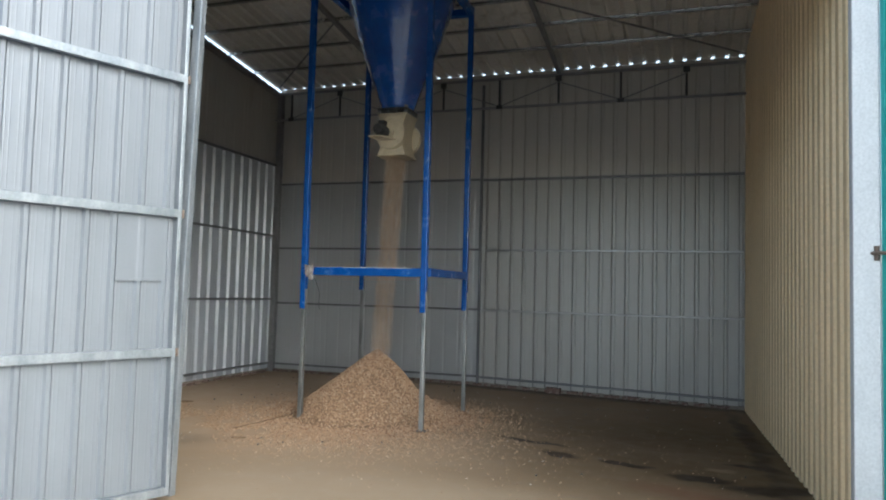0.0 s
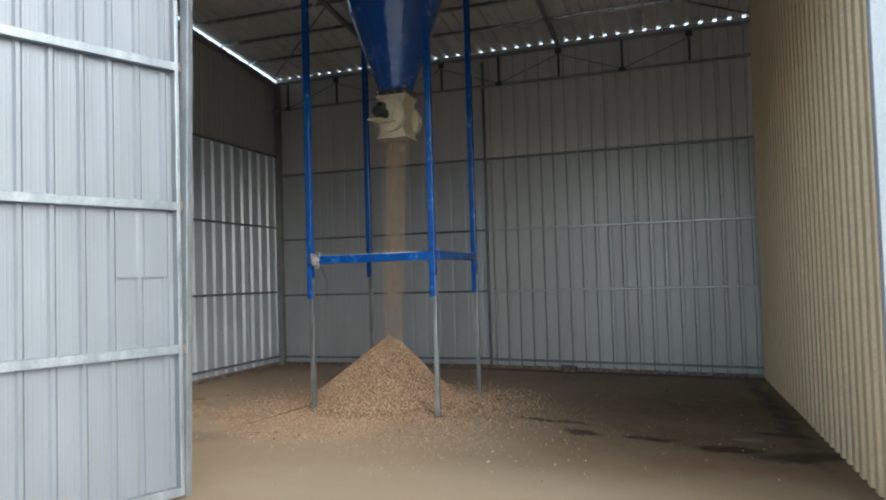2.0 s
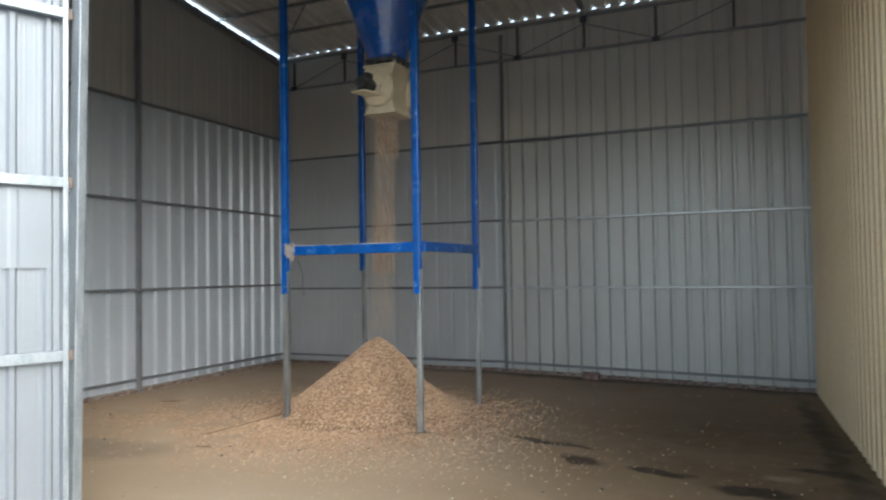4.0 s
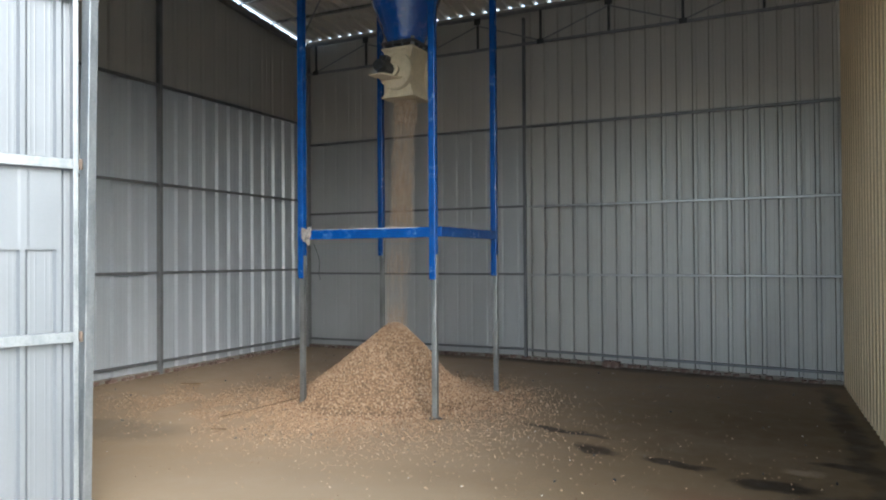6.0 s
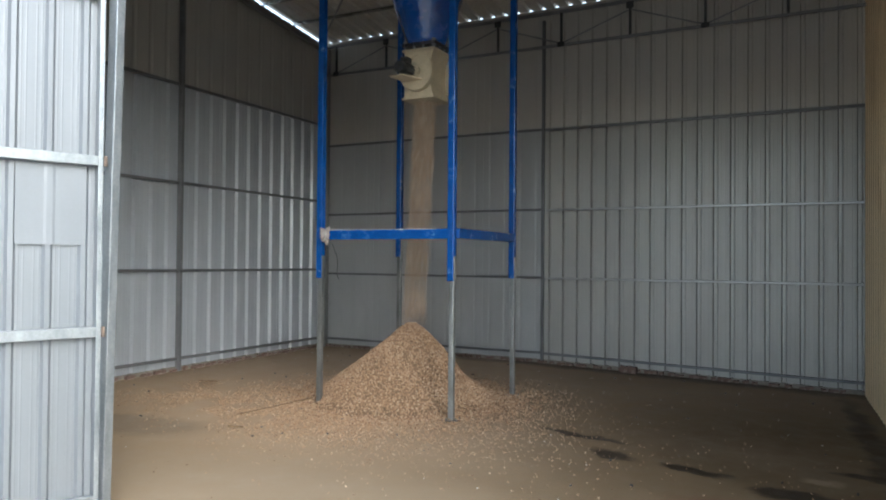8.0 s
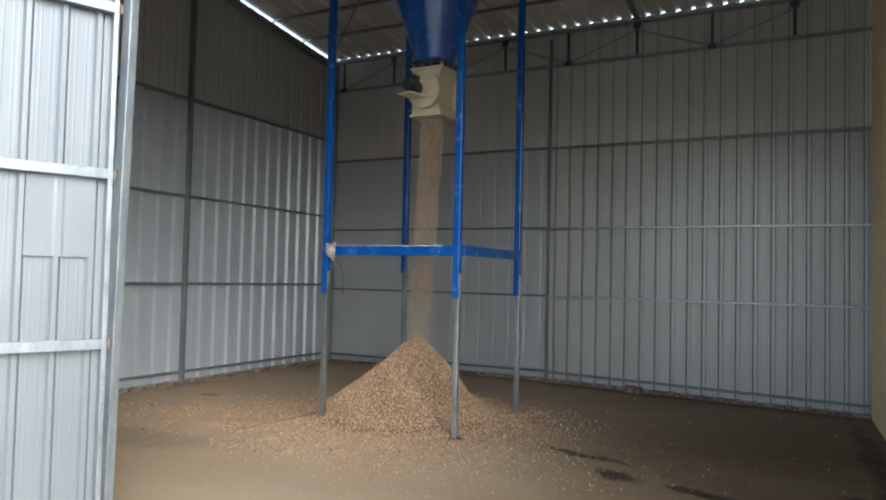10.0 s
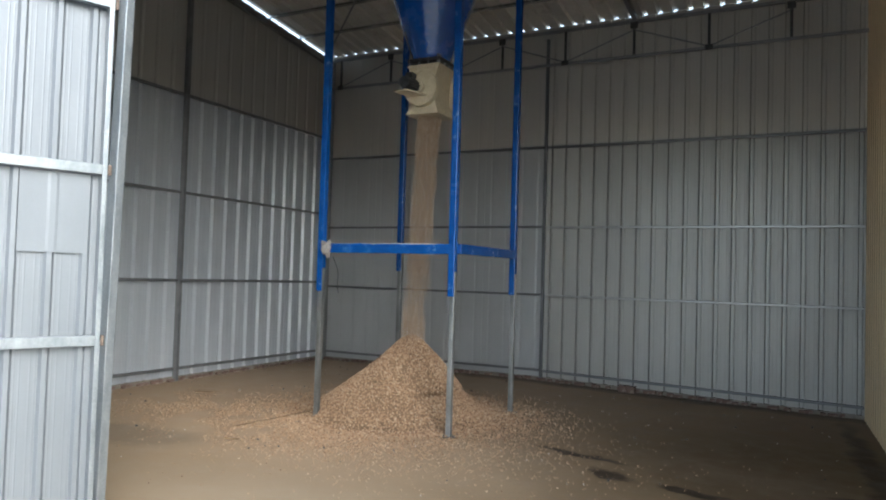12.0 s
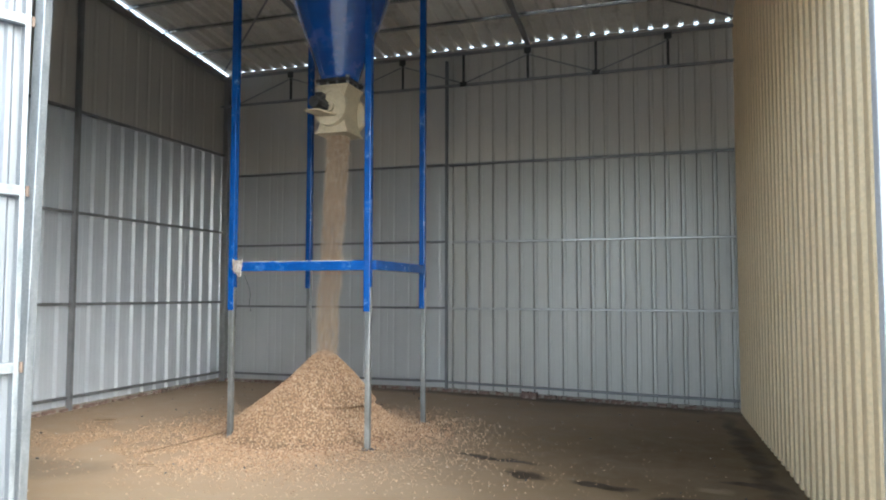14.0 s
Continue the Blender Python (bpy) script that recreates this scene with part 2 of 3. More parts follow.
def box(x0, x1, y0, y1, z0, z1, bevel=0.0, bm=None):
    bm = bm or bmesh.new()
    m = Matrix.Translation(((x0 + x1) / 2, (y0 + y1) / 2, (z0 + z1) / 2)) @ Matrix.Diagonal((x1 - x0, y1 - y0, z1 - z0, 1))
    vs = bmesh.ops.create_cube(bm, size=1, matrix=m)["verts"]
    if bevel:
        es = list({e for v in vs for e in v.link_edges})
        bmesh.ops.bevel(bm, geom=es, offset=bevel, segments=2, affect="EDGES", profile=0.5)
    return bm


def beam(a, b, w, h, bevel=0.0, bm=None):
    """A square bar from a to b, w across and h deep."""
    bm = bm or bmesh.new()
    a, b = Vector(a), Vector(b)
    d = b - a
    rot = d.to_track_quat("Z", "Y").to_matrix().to_4x4()
    m = Matrix.Translation((a + b) / 2) @ rot @ Matrix.Diagonal((w, h, d.length, 1))
    vs = bmesh.ops.create_cube(bm, size=1, matrix=m)["verts"]
    if bevel:
        es = list({e for v in vs for e in v.link_edges})
        bmesh.ops.bevel(bm, geom=es, offset=bevel, segments=2, affect="EDGES", profile=0.5)
    return bm


def rod(a, b, r, seg=10, bm=None, r2=None):
    bm = bm or bmesh.new()
    a, b = Vector(a), Vector(b)
    d = b - a
    m = Matrix.Translation((a + b) / 2) @ d.to_track_quat("Z", "Y").to_matrix().to_4x4()
    bmesh.ops.create_cone(bm, cap_ends=True, segments=seg, radius1=r, radius2=r if r2 is None else r2, depth=d.length, matrix=m)
    return bm


def channel(a, b, w, h, lip, bm=None):
    """A lipped steel channel from a to b, open to one side: web and two flanges."""
    bm = bm or bmesh.new()
    a, b = Vector(a), Vector(b)
    d = b - a
    side = d.normalized().cross(Vector((0, 0, 1))).normalized()
    up = Vector((0, 0, 1))
    t = 0.004
    for s0, s1, u0, u1 in ((0, t, -h / 2, h / 2), (t, w, h / 2 - t, h / 2), (t, w, -h / 2, -h / 2 + t), (w - t, w, h / 2 - lip, h / 2 - t), (w - t, w, -h / 2 + t, -h / 2 + lip)):
        vs = [bm.verts.new(p + side * s + up * u) for p in (a, b) for s in (s0, s1) for u in (u0, u1)]
        for q in ((0, 1, 3, 2), (4, 6, 7, 5), (0, 4, 5, 1), (2, 3, 7, 6), (0, 2, 6, 4), (1, 5, 7, 3)):
            bm.faces.new([vs[i] for i in q])
    return bm


def rib_profile(width, pitch, top, base, depth, minor=0.0, shift=0.5):
    """Stations (along, out) of a ribbed sheet: flat pans with a trapezoid rib every pitch, and two faint stiffeners between."""
    pts = [(0.0, 0.0)]
    n = max(1, round(width / pitch))
    p = width / n
    for i in range(n):
        c = (i + shift) * p
        if minor:
            for q in (-0.36, -0.22):
                pts += [(c + q * p - 0.006, 0), (c + q * p, minor), (c + q * p + 0.006, 0)]
        pts += [(c - base / 2, 0), (c - top / 2, depth), (c + top / 2, depth), (c + base / 2, 0)]
        if minor:
            for q in (0.22, 0.36):
                pts += [(c + q * p - 0.006, 0), (c + q * p, minor), (c + q * p + 0.006, 0)]
    pts.append((width, 0.0))
    return pts


def sheet_bm(pts, z_low, z_high, thick=0.003):
    """A folded sheet in the xz plane, its ribs towards +y; z_low and z_high are functions of the place along x."""
    bm = bmesh.new()
    rows = []
    for s, o in pts:
        rows.append([bm.verts.new((s, o + k, z)) for k in (0, thick) for z in (z_low(s), z_high(s))])
    for a, b in zip(rows, rows[1:]):
        bm.faces.new((a[0], b[0], b[1], a[1]))
        bm.faces.new((a[2], a[3], b[3], b[2]))
        bm.faces.new((a[1], b[1], b[3], a[3]))
        bm.faces.new((a[0], a[2], b[2], b[0]))
    for r in (rows[0], rows[-1]):
        bm.faces.new((r[0], r[1], r[3], r[2]))
    bmesh.ops.recalc_face_normals(bm, faces=bm.faces)
    return bm


# ---- the plan ----
XL, XR, YB, YF = -6.95, 0.96, 11.42, 4.42
OPEN_L, OPEN_R, OPEN_H = -3.36, 1.121, 3.95
YR = 5.25


def roof_z(y):
    return 5.14 + 0.115 * (11.41 - y)


def floor_z(x, y):
    """The floor falls a hand's width towards the back right corner."""
    return -0.1 * min(1.0, max(0.0, (x + 3.2) / 4.1)) * min(1.0, max(0.0, (y - 5.0) / 6.0))


# ---- ground and floor ----
bm = bmesh.new()
bmesh.ops.create_grid(bm, x_segments=40, y_segments=40, size=600)
tagged(part("ground", bm, M_GROUND), "pale packed earth and gravel yard outside the shed", "ground", kind="structure").location.z = -0.13

bm = bmesh.new()
bmesh.ops.create_grid(bm, x_segments=90, y_segments=80, size=1, matrix=Matrix.Translation((-2.85, 7.7, 0)) @ Matrix.Diagonal((4.6, 4.0, 1, 1)))
for v in bm.verts:
    v.co.z = floor_z(v.co.x, v.co.y) + 0.007 * noise.noise(v.co * 0.9) + 0.003 * noise.noise(v.co * 3.1)
edge = [e for e in bm.edges if e.is_boundary]
low = bmesh.ops.extrude_edge_only(bm, edges=edge)["geom"]
for v in low:
    if isinstance(v, bmesh.types.BMVert):
        v.co.z = -0.2
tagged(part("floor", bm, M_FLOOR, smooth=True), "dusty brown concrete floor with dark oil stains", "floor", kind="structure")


# ---- walls ----
def ribbed_wall(wall, length, pitch, high, mat, panel=1.0, low=0.04, start=0.0, lap=0.0, **rib):
    """Overlapping sheets side by side along the wall's own x, ribs outward; an upper row laps lap metres behind the lower."""
    n = round(length / panel)
    w = length / n
    for i in range(n):
        x0 = start + i * w
        bm = sheet_bm(rib_profile(w + 0.012, pitch, **rib), lambda s: (low(x0 + s) if callable(low) else low) + random.uniform(-0.006, 0.006), lambda s: high(x0 + s))
        p = part("sheet", bm, mat, wall)
        p.location = (x0 - 0.006, 0.004 * (i % 2) + lap, 0)


back = thing("wall_back", "ribbed galvanised sheet wall on grey steel girts", "wall", (XL, YB, 0), kind="structure")
LAP_B, LAP_L = 3.40, 3.75
ribbed_wall(back, 3.9, 0.25, lambda s: LAP_B, M_SMOOTH, 1.0, top=0.02, base=0.05, depth=0.004, minor=0.0)
ribbed_wall(back, XR - XL + 0.05 - 3.9, 0.2, lambda s: LAP_B, M_BACK, 1.0, lambda s: 0.04 + floor_z(XL + s, YB), start=3.9, top=0.034, base=0.062, depth=0.036, minor=0.002)
ribbed_wall(back, 3.9, 0.25, lambda s: roof_z(YB) - 0.005, M_UPPER, 1.0, LAP_B - 0.04, lap=0.012, top=0.02, base=0.05, depth=0.004, minor=0.0)
ribbed_wall(back, XR - XL + 0.05 - 3.9, 0.2, lambda s: roof_z(YB) - 0.005, M_UPPER, 1.0, LAP_B - 0.04, 3.9, 0.012, top=0.034, base=0.062, depth=0.026, minor=0.002)
for z in (0.14, 1.225, 2.21, 3.37):
    part("girt", box(0.02, 3.86, -0.045, -0.006, z - 0.017, z + 0.017, 0.005), M_RAIL, back)
    fall = 0.09 if z < 1 else 0.0
    part("girt", beam((3.92, -0.0255, z - 0.01), (XR - XL, -0.0255, z - 0.01 - fall), 0.038, 0.034, 0.005), M_BRIGHT if 1 < z < 3 else M_RAIL, back)
part("column", box(3.87, 3.91, -0.06, -0.005, 0, 4.95, 0.005), M_RAIL, back)
part("corner_post", box(0.0, 0.1, -0.11, -0.005, 0, 5.05, 0.008), M_GIRT, back)

left = thing("wall_left", "ribbed galvanised sheet wall with steel posts and girts", "wall", (XL, YF, 0), kind="structure")
left.rotation_euler = (0, 0, radians(90))
LL = YB - YF
ribbed_wall(left, LL, 0.25, lambda s: LAP_L, M_SHEET, top=0.025, base=0.075, depth=0.034, minor=0.002)
ribbed_wall(left, LL, 0.25, lambda s: roof_z(YF + s) - 0.048, M_SHADED, 1.0, LAP_L - 0.04, lap=0.012, top=0.025, base=0.075, depth=0.012, minor=0.0)
for z in (0.17, 1.31, 2.45, 3.73):
    part("girt", beam((0.05, -0.026, z), (LL - 0.1, -0.026, z - 0.02), 0.038, 0.038, 0.005), M_RAIL, left)
for s in (0.05, 3.82):
    part("column", box(s - 0.024, s + 0.024, -0.075, -0.005, 0, roof_z(YF + s) - 0.1, 0.005), M_RAIL, left)
part("top_rail", beam((0, -0.04, roof_z(YF) - 0.15), (LL, -0.04, roof_z(YB) - 0.15), 0.04, 0.04), M_GIRT, left)

# cream partition, a little out of square
right = thing("wall_right", "cream painted corrugated sheet partition", "wall", (XR, YB, 0), kind="structure")
right_turn = math.atan2(OPEN_R - XR, YB - YR)
right.rotation_euler = (0, 0, radians(-90) + right_turn)
RL = math.hypot(OPEN_R - XR, YB - YR)
n_p = 6
for i in range(n_p):
    w = RL / n_p
    pts = []
    pitch = w / 5
    for j in range(5):
        for f, o in ((0.0, 0.022), (0.2, 0.022), (0.24, 0.018), (0.36, -0.026), (0.40, -0.03), (0.8, -0.03), (0.84, -0.026), (0.96, 0.018)):
            pts.append(((j + f) * pitch, o))
    pts.append((w, 0.018))
    x0 = i * w
    p = part("sheet", sheet_bm(pts, lambda s: -0.14, lambda s: roof_z(YB - x0 - s) + 0.02), M_TAN, right)
    p.location = (x0, 0.028, 0)

front = thing("wall_front", "ribbed galvanised sheet front wall round the doorway", "wall", (XL, YF, 0), kind="structure")
END = math.hypot(OPEN_R + 0.2 - OPEN_L, YR - YF)
for a, b, lo, turned in ((0.0, OPEN_L - XL - 0.13, 0.04, 0.0), (0.0, END + 0.13, OPEN_H + 0.1, math.atan2(YR - YF, OPEN_R + 0.2 - OPEN_L))):
    n = max(1, round(b - a))
    for i in range(n):
        w = (b - a) / n
        p = part("sheet", sheet_bm(rib_profile(w, 0.25, 0.03, 0.06, 0.026, 0.002), lambda s: lo, lambda s: roof_z(YR if turned else YF) - 0.01), M_SHEET, front)
        o = OPEN_L - XL - 0.13 if turned else 0.0
        p.location = (o + i * w * math.cos(turned), -0.09 + i * w * math.sin(turned), 0)
        p.rotation_euler = (0, 0, turned)
part("lintel", beam((OPEN_L - XL - 0.1, -0.02, OPEN_H + 0.05), (OPEN_R - XL + 0.2, YR - YF - 0.02, OPEN_H + 0.05), 0.1, 0.1, 0.006), M_POST, front)
bm = box(OPEN_L - XL - 0.045, OPEN_L - XL + 0.025, -0.05, 0.01, 0, OPEN_H, 0.006)
for v in bm.verts:
    v.co.x += 0.022 * v.co.z
part("jamb_post", bm, M_POST, front, "mottled galvanised box post")
part("jamb_post", box(OPEN_R - XL + 0.004, OPEN_R - XL + 0.165, YR - YF - 0.1, YR - YF, 0, OPEN_H, 0.008), M_PALE, front, "pale primed steel post with rust specks")

# ---- roof ----
RW = XR - XL + 0.28
bm = sheet_bm([(s, o) for s, o in rib_profile(RW, 0.2, 0.03, 0.065, 0.034)], lambda s: 0.0, lambda s: 1.0, 0.003)
for v in bm.verts:
    s, o, q = v.co
    y = YF - 0.25 + q * (YB + 0.04 - YF + 0.25)
    v.co = (XL - 0.03 + s, y, roof_z(y) + o)
bmesh.ops.recalc_face_normals(bm, faces=bm.faces)
tagged(part("ceiling", bm, M_ROOF), "dim ribbed steel roof sheets on purlins", "roof", kind="structure")

roof_frame = thing("roof_frame", "grey steel purlins, rafters and braces under the roof", "roof frame", kind="structure")
HOOK = mesh_of("hook_bolt", box(-0.006, 0.006, -0.006, 0.006, -0.012, 0.045, 0.0, box(-0.02, 0.02, -0.008, 0.004, 0.018, 0.026)), M_DARK)
for i in range(9):
    y = 10.57 - 0.73 * i
    z = roof_z(y) - 0.028
    purlin = part("purlin", channel((XL - 0.02, y, z), (XR + 0.15, y, z), 0.035, 0.045, 0.01), M_PURLIN, roof_frame)
    if i < 6:
        for k in range(40):
            hook = part("hook_bolt", HOOK, M_DARK, purlin)
            hook.location = (XL + 0.07 + 0.2 * k + random.uniform(-0.012, 0.012), y - 0.004, z)
for x in (-6.88, -4.6, -1.78):
    low = 0.20 if x < -6 else 0.13
    part("rafter", beam((x, 11.2, roof_z(11.2) - low), (x, YF, roof_z(YF) - low), 0.06, 0.06), M_GIRT, roof_frame)
part("brace", rod((-1.75, 9.0, roof_z(9.0) - 0.11), (0.95, 11.1, roof_z(11.1) - 0.11), 0.014), M_GIRT, roof_frame)
part("brace", rod((-4.6, 9.0, roof_z(9.0) - 0.11), (-6.8, 11.1, roof_z(11.1) - 0.11), 0.014), M_GIRT, roof_frame)

truss = thing("roof_truss", "slender grey steel truss along the back wall", "truss", (XL, 11.17, 4.5), kind="structure")
TW = XR - XL
part("top_chord", beam((0.05, 0, 0.47), (TW, 0, 0.47), 0.04, 0.04), M_GIRT, truss)
part("bottom_chord", beam((0.05, 0, 0.0), (TW, 0, 0.0), 0.035, 0.035), M_GIRT, truss)
xs = [-6.56 + 0.957 * i for i in range(8)]
for i, x in enumerate(xs):
    x -= XL
    part("strut", beam((x, 0, 0.0), (x, 0, 0.46), 0.035, 0.02), M_DARK, truss)
    part("gusset", box(x - 0.05, x + 0.05, -0.024, -0.018, -0.03 if i % 2 == 0 else 0.37, 0.04 if i % 2 == 0 else 0.46), M_DARK, truss)
    if i < 7:
        z0, z1 = (0.02, 0.36) if i % 2 == 0 else (0.36, 0.02)
        part("diagonal", rod((x, 0, z0), (x + 0.957, 0, z1), 0.011, 8), M_GIRT, truss)

# ---- doorway leaves ----
leaf = thing("gate_leaf", "open galvanised ribbed sheet gate leaf on steel rails", "gate", (-3.345, 4.34, 0))
leaf.rotation_euler = (0, 0, math.atan2(-1.06, -0.42))
LW = 2.2
for i in range(2):
    w = LW / 2
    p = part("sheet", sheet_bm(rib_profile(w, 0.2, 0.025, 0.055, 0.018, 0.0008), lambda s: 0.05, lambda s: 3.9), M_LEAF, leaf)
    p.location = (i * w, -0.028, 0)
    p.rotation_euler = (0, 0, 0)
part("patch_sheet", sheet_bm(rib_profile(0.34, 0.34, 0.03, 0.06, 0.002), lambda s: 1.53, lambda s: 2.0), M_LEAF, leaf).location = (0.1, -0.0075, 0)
for z in (0.06, 1.03, 2.02, 3.0, 3.86):
    part("rail", box(0.03, LW, 0.004, 0.045, z - 0.03, z + 0.03, 0.004), M_POST, leaf)
part("stile", box(0.0, 0.03, -0.03, 0.04, 0.03, 3.9, 0.004), M_POST, leaf)
part("stile", box(LW, LW + 0.04, -0.03, 0.04, 0.03, 3.9, 0.004), M_POST, leaf)
for z in (1.03, 2.02, 3.0):
    part("hinge", rod((-0.012, 0.03, z - 0.03), (-0.012, 0.03, z + 0.03), 0.011), M_RUST, leaf, "rusty barrel hinge")

teal = thing("gate_leaf", "open teal painted sheet gate leaf beside a pale post", "gate", (1.296, 5.15, 0))
teal.rotation_euler = (0, 0, radians(-50))
for i in range(2):
    p = part("sheet", sheet_bm(rib_profile(1.1, 0.22, 0.03, 0.06, 0.02), lambda s: 0.05, lambda s: 3.9), M_TEAL, teal)
    p.location = (0.03 + i * 1.1, 0.0, 0)
part("stile", box(0.0, 0.03, -0.02, 0.03, 0.03, 3.9, 0.004), M_TEAL, teal)
for z in (0.15, 1.82):
    part("hinge", rod((-0.02, -0.035, z - 0.045), (-0.02, -0.035, z + 0.045), 0.016), M_RUST, teal, "rusty barrel hinge")
    part("hinge_pin", rod((-0.05, -0.045, z), (0.05, -0.045, z), 0.012), M_RUST, teal)


# ---- hopper frame ----
LEGS = {"L": (-4.06, 7.43), "N": (-2.578, 7.43), "R": (-2.545, 8.87), "B": (-4.03, 8.95)}
stand = thing("hopper_stand", "blue painted steel stand on grey extension legs", "stand", (-3.32, 8.19, 0))


def on_stand(p):
    return (p[0] + 3.32, p[1] - 8.19, p[2])


for key, (x, y) in LEGS.items():
    x, y, _ = on_stand((x, y, 0))
    foot_z = 1.5 if key == "B" else 1.27
    post = part("post", box(x - 0.034, x + 0.034, y - 0.034, y + 0.034, foot_z, 5.24, 0.008), M_BLUE, stand)
    part("leg", box(x - 0.02 + 0.014, x + 0.03 + 0.014, y - 0.025 - 0.02, y + 0.025 - 0.02, 0.006, foot_z, 0.006), M_LEG, stand, "bare grey steel tube leg")
    part("splice", box(x + 0.034, x + 0.046, y - 0.03, y + 0.01, foot_z - 0.07, foot_z + 0.23, 0.003), M_LEG, stand, "bare steel splice strip")
    part("foot_plate", box(x - 0.05, x + 0.09, y - 0.08, y + 0.04, -0.002, 0.006), M_DARK, stand)
lx, ny = LEGS["L"][0] + 3.32, LEGS["N"][1] - 8.19
rx, ry = LEGS["R"][0] + 3.32, LEGS["R"][1] - 8.19
part("tie_bar", box(lx + 0.035, rx - 0.035, ny - 0.035, ny + 0.035, 1.66, 1.755, 0.006), M_BLUE, stand)
part("tie_bar", box(rx - 0.035, rx + 0.035, ny + 0.035, ry - 0.035, 1.665, 1.76, 0.006), M_BLUE, stand)
for k, (a, b) in enumerate(((0.05, 0.42), (0.47, 0.83), (0.86, 1.3))):
    part("bare_edge", box(lx + 0.035 + a, lx + 0.035 + b, ny - 0.037, ny - 0.031, 1.752 - 0.001 * k, 1.757, 0.0), M_PALE, stand, "bare scraped edge of the bar")
part("bare_edge", box(rx - 0.037, rx - 0.031, ny + 0.2, ry - 0.15, 1.757, 1.762, 0.0), M_PALE, stand, "bare scraped edge of the bar")
for z in (5.12,):
    part("top_beam", box(lx + 0.035, rx - 0.035, ny - 0.04, ny + 0.04, z, z + 0.1, 0.006), M_BLUE, stand)
    part("top_beam", box(lx + 0.035, rx - 0.035, ry - 0.04, ry + 0.04, z, z + 0.1, 0.006), M_BLUE, stand)
    part("top_beam", box(rx - 0.04, rx + 0.04, ny + 0.035, ry - 0.035, z, z + 0.1, 0.006), M_BLUE, stand)
    part("top_beam", box(lx - 0.04, lx + 0.04, ny + 0.035, ry - 0.035, z, z + 0.1, 0.006), M_BLUE, stand)

# ---- hopper ----
HX, HY = -3.245, 8.15
hopper = thing("hopper", "glossy dark blue steel cone hopper on a stand", "hopper", (HX, HY, 3.66))
prof = [(0.195, 0.06), (0.215, 0.10), (0.30, 0.34), (0.42, 0.66), (0.53, 0.98), (0.62, 1.26), (0.69, 1.50), (0.72, 1.66), (0.72, 1.72)]
bm = bmesh.new()
SEG = 72
rings = []
for inner in (0, 1):
    for r, z in (prof if not inner else prof[::-1]):
        r -= 0.006 * inner
        ring = []
        for k in range(SEG):
            a = 2 * math.pi * k / SEG
            d = 1 + 0.007 * noise.noise(Vector((math.cos(a) * 2, math.sin(a) * 2, z * 3))) + 0.004 * noise.noise(Vector((math.cos(a) * 6, math.sin(a) * 6, z * 7)))
            ring.append(bm.verts.new((r * d * math.cos(a), r * d * math.sin(a), z)))
        rings.append(ring)
for a, b in zip(rings, rings[1:] + rings[:1]):
    for k in range(SEG):
        bm.faces.new((a[k], a[(k + 1) % SEG], b[(k + 1) % SEG], b[k]))
bmesh.ops.recalc_face_normals(bm, faces=bm.faces)
part("cone", bm, M_HOPPER, hopper, smooth=True)
part("flange", box(-0.19, 0.19, -0.19, 0.19, 0.022, 0.06, 0.004), M_DARK, hopper, "dark oily bolted flange")
for k in range(12):
    s = -0.165 + 0.11 * (k % 4)
    x, y = ((s, -0.18), (0.18, s), (s, 0.18))[k // 4]
    part("bolt", rod((x, y, 0.0), (x, y, 0.085), 0.011, 6), M_POST, hopper)
# weld seam down the front and a lap ring
bm = bmesh.new()
sa = radians(-112)
for (r0, z0), (r1, z1) in zip(prof, prof[1:]):
    rod((r0 * math.cos(sa), r0 * math.sin(sa), z0), (r1 * math.cos(sa), r1 * math.sin(sa), z1), 0.005, 6, bm)
part("weld_seam", bm, M_HOPPER, hopper)
bm = bmesh.new()
bmesh.ops.create_cone(bm, segments=SEG, radius1=0.732, radius2=0.732, depth=0.05, matrix=Matrix.Translation((0, 0, 1.69)))
part("rim", bm, M_HOPPER, hopper, smooth=True)

# ---- rotary valve ----
valve = thing("rotary_valve", "beige cast rotary valve with a small dark motor", "valve", (HX, HY, 3.13))


def loft(rows):
    """A square-section body through rows of (z, half x, half y), capped."""
    bm = bmesh.new()
    rs = [[bm.verts.new((sx * hx, sy * hy, z)) for sx, sy in ((-1, -1), (1, -1), (1, 1), (-1, 1))] for z, hx, hy in rows]
    for a, b in zip(rs, rs[1:]):
        for k in range(4):
            bm.faces.new((a[k], a[(k + 1) % 4], b[(k + 1) % 4], b[k]))
    bm.faces.new(rs[0][::-1])
    bm.faces.new(rs[-1])
    return bm


rows = []
for i in range(15):
    u = i / 14
    pinch = math.sin(math.pi * u) ** 0.8
    rows.append((0.02 + 0.48 * u, 0.178 - 0.05 * pinch, 0.18 - 0.01 * pinch))
body = part("housing", loft(rows), M_BEIGE, valve)
part("flange", box(-0.19, 0.19, -0.195, 0.195, 0.50, 0.522, 0.004), M_BEIGE, valve)
part("flange", box(-0.19, 0.19, -0.195, 0.195, 0.0, 0.02, 0.004), M_BEIGE, valve)
for y0, y1 in ((-0.25, -0.172), (0.172, 0.24)):
    bm = rod((0, y0, 0.265), (0, y1, 0.265), 0.19, 40) if y0 < 0 else rod((0.025, y0, 0.265), (0.025, y1, 0.265), 0.2, 40)
    bmesh.ops.bevel(bm, geom=[e for e in bm.edges if len(e.link_faces) == 2 and e.calc_face_angle() > 1.0], offset=0.008, segments=2, affect="EDGES")
    cover = part("end_cover", bm, M_BEIGE, valve)
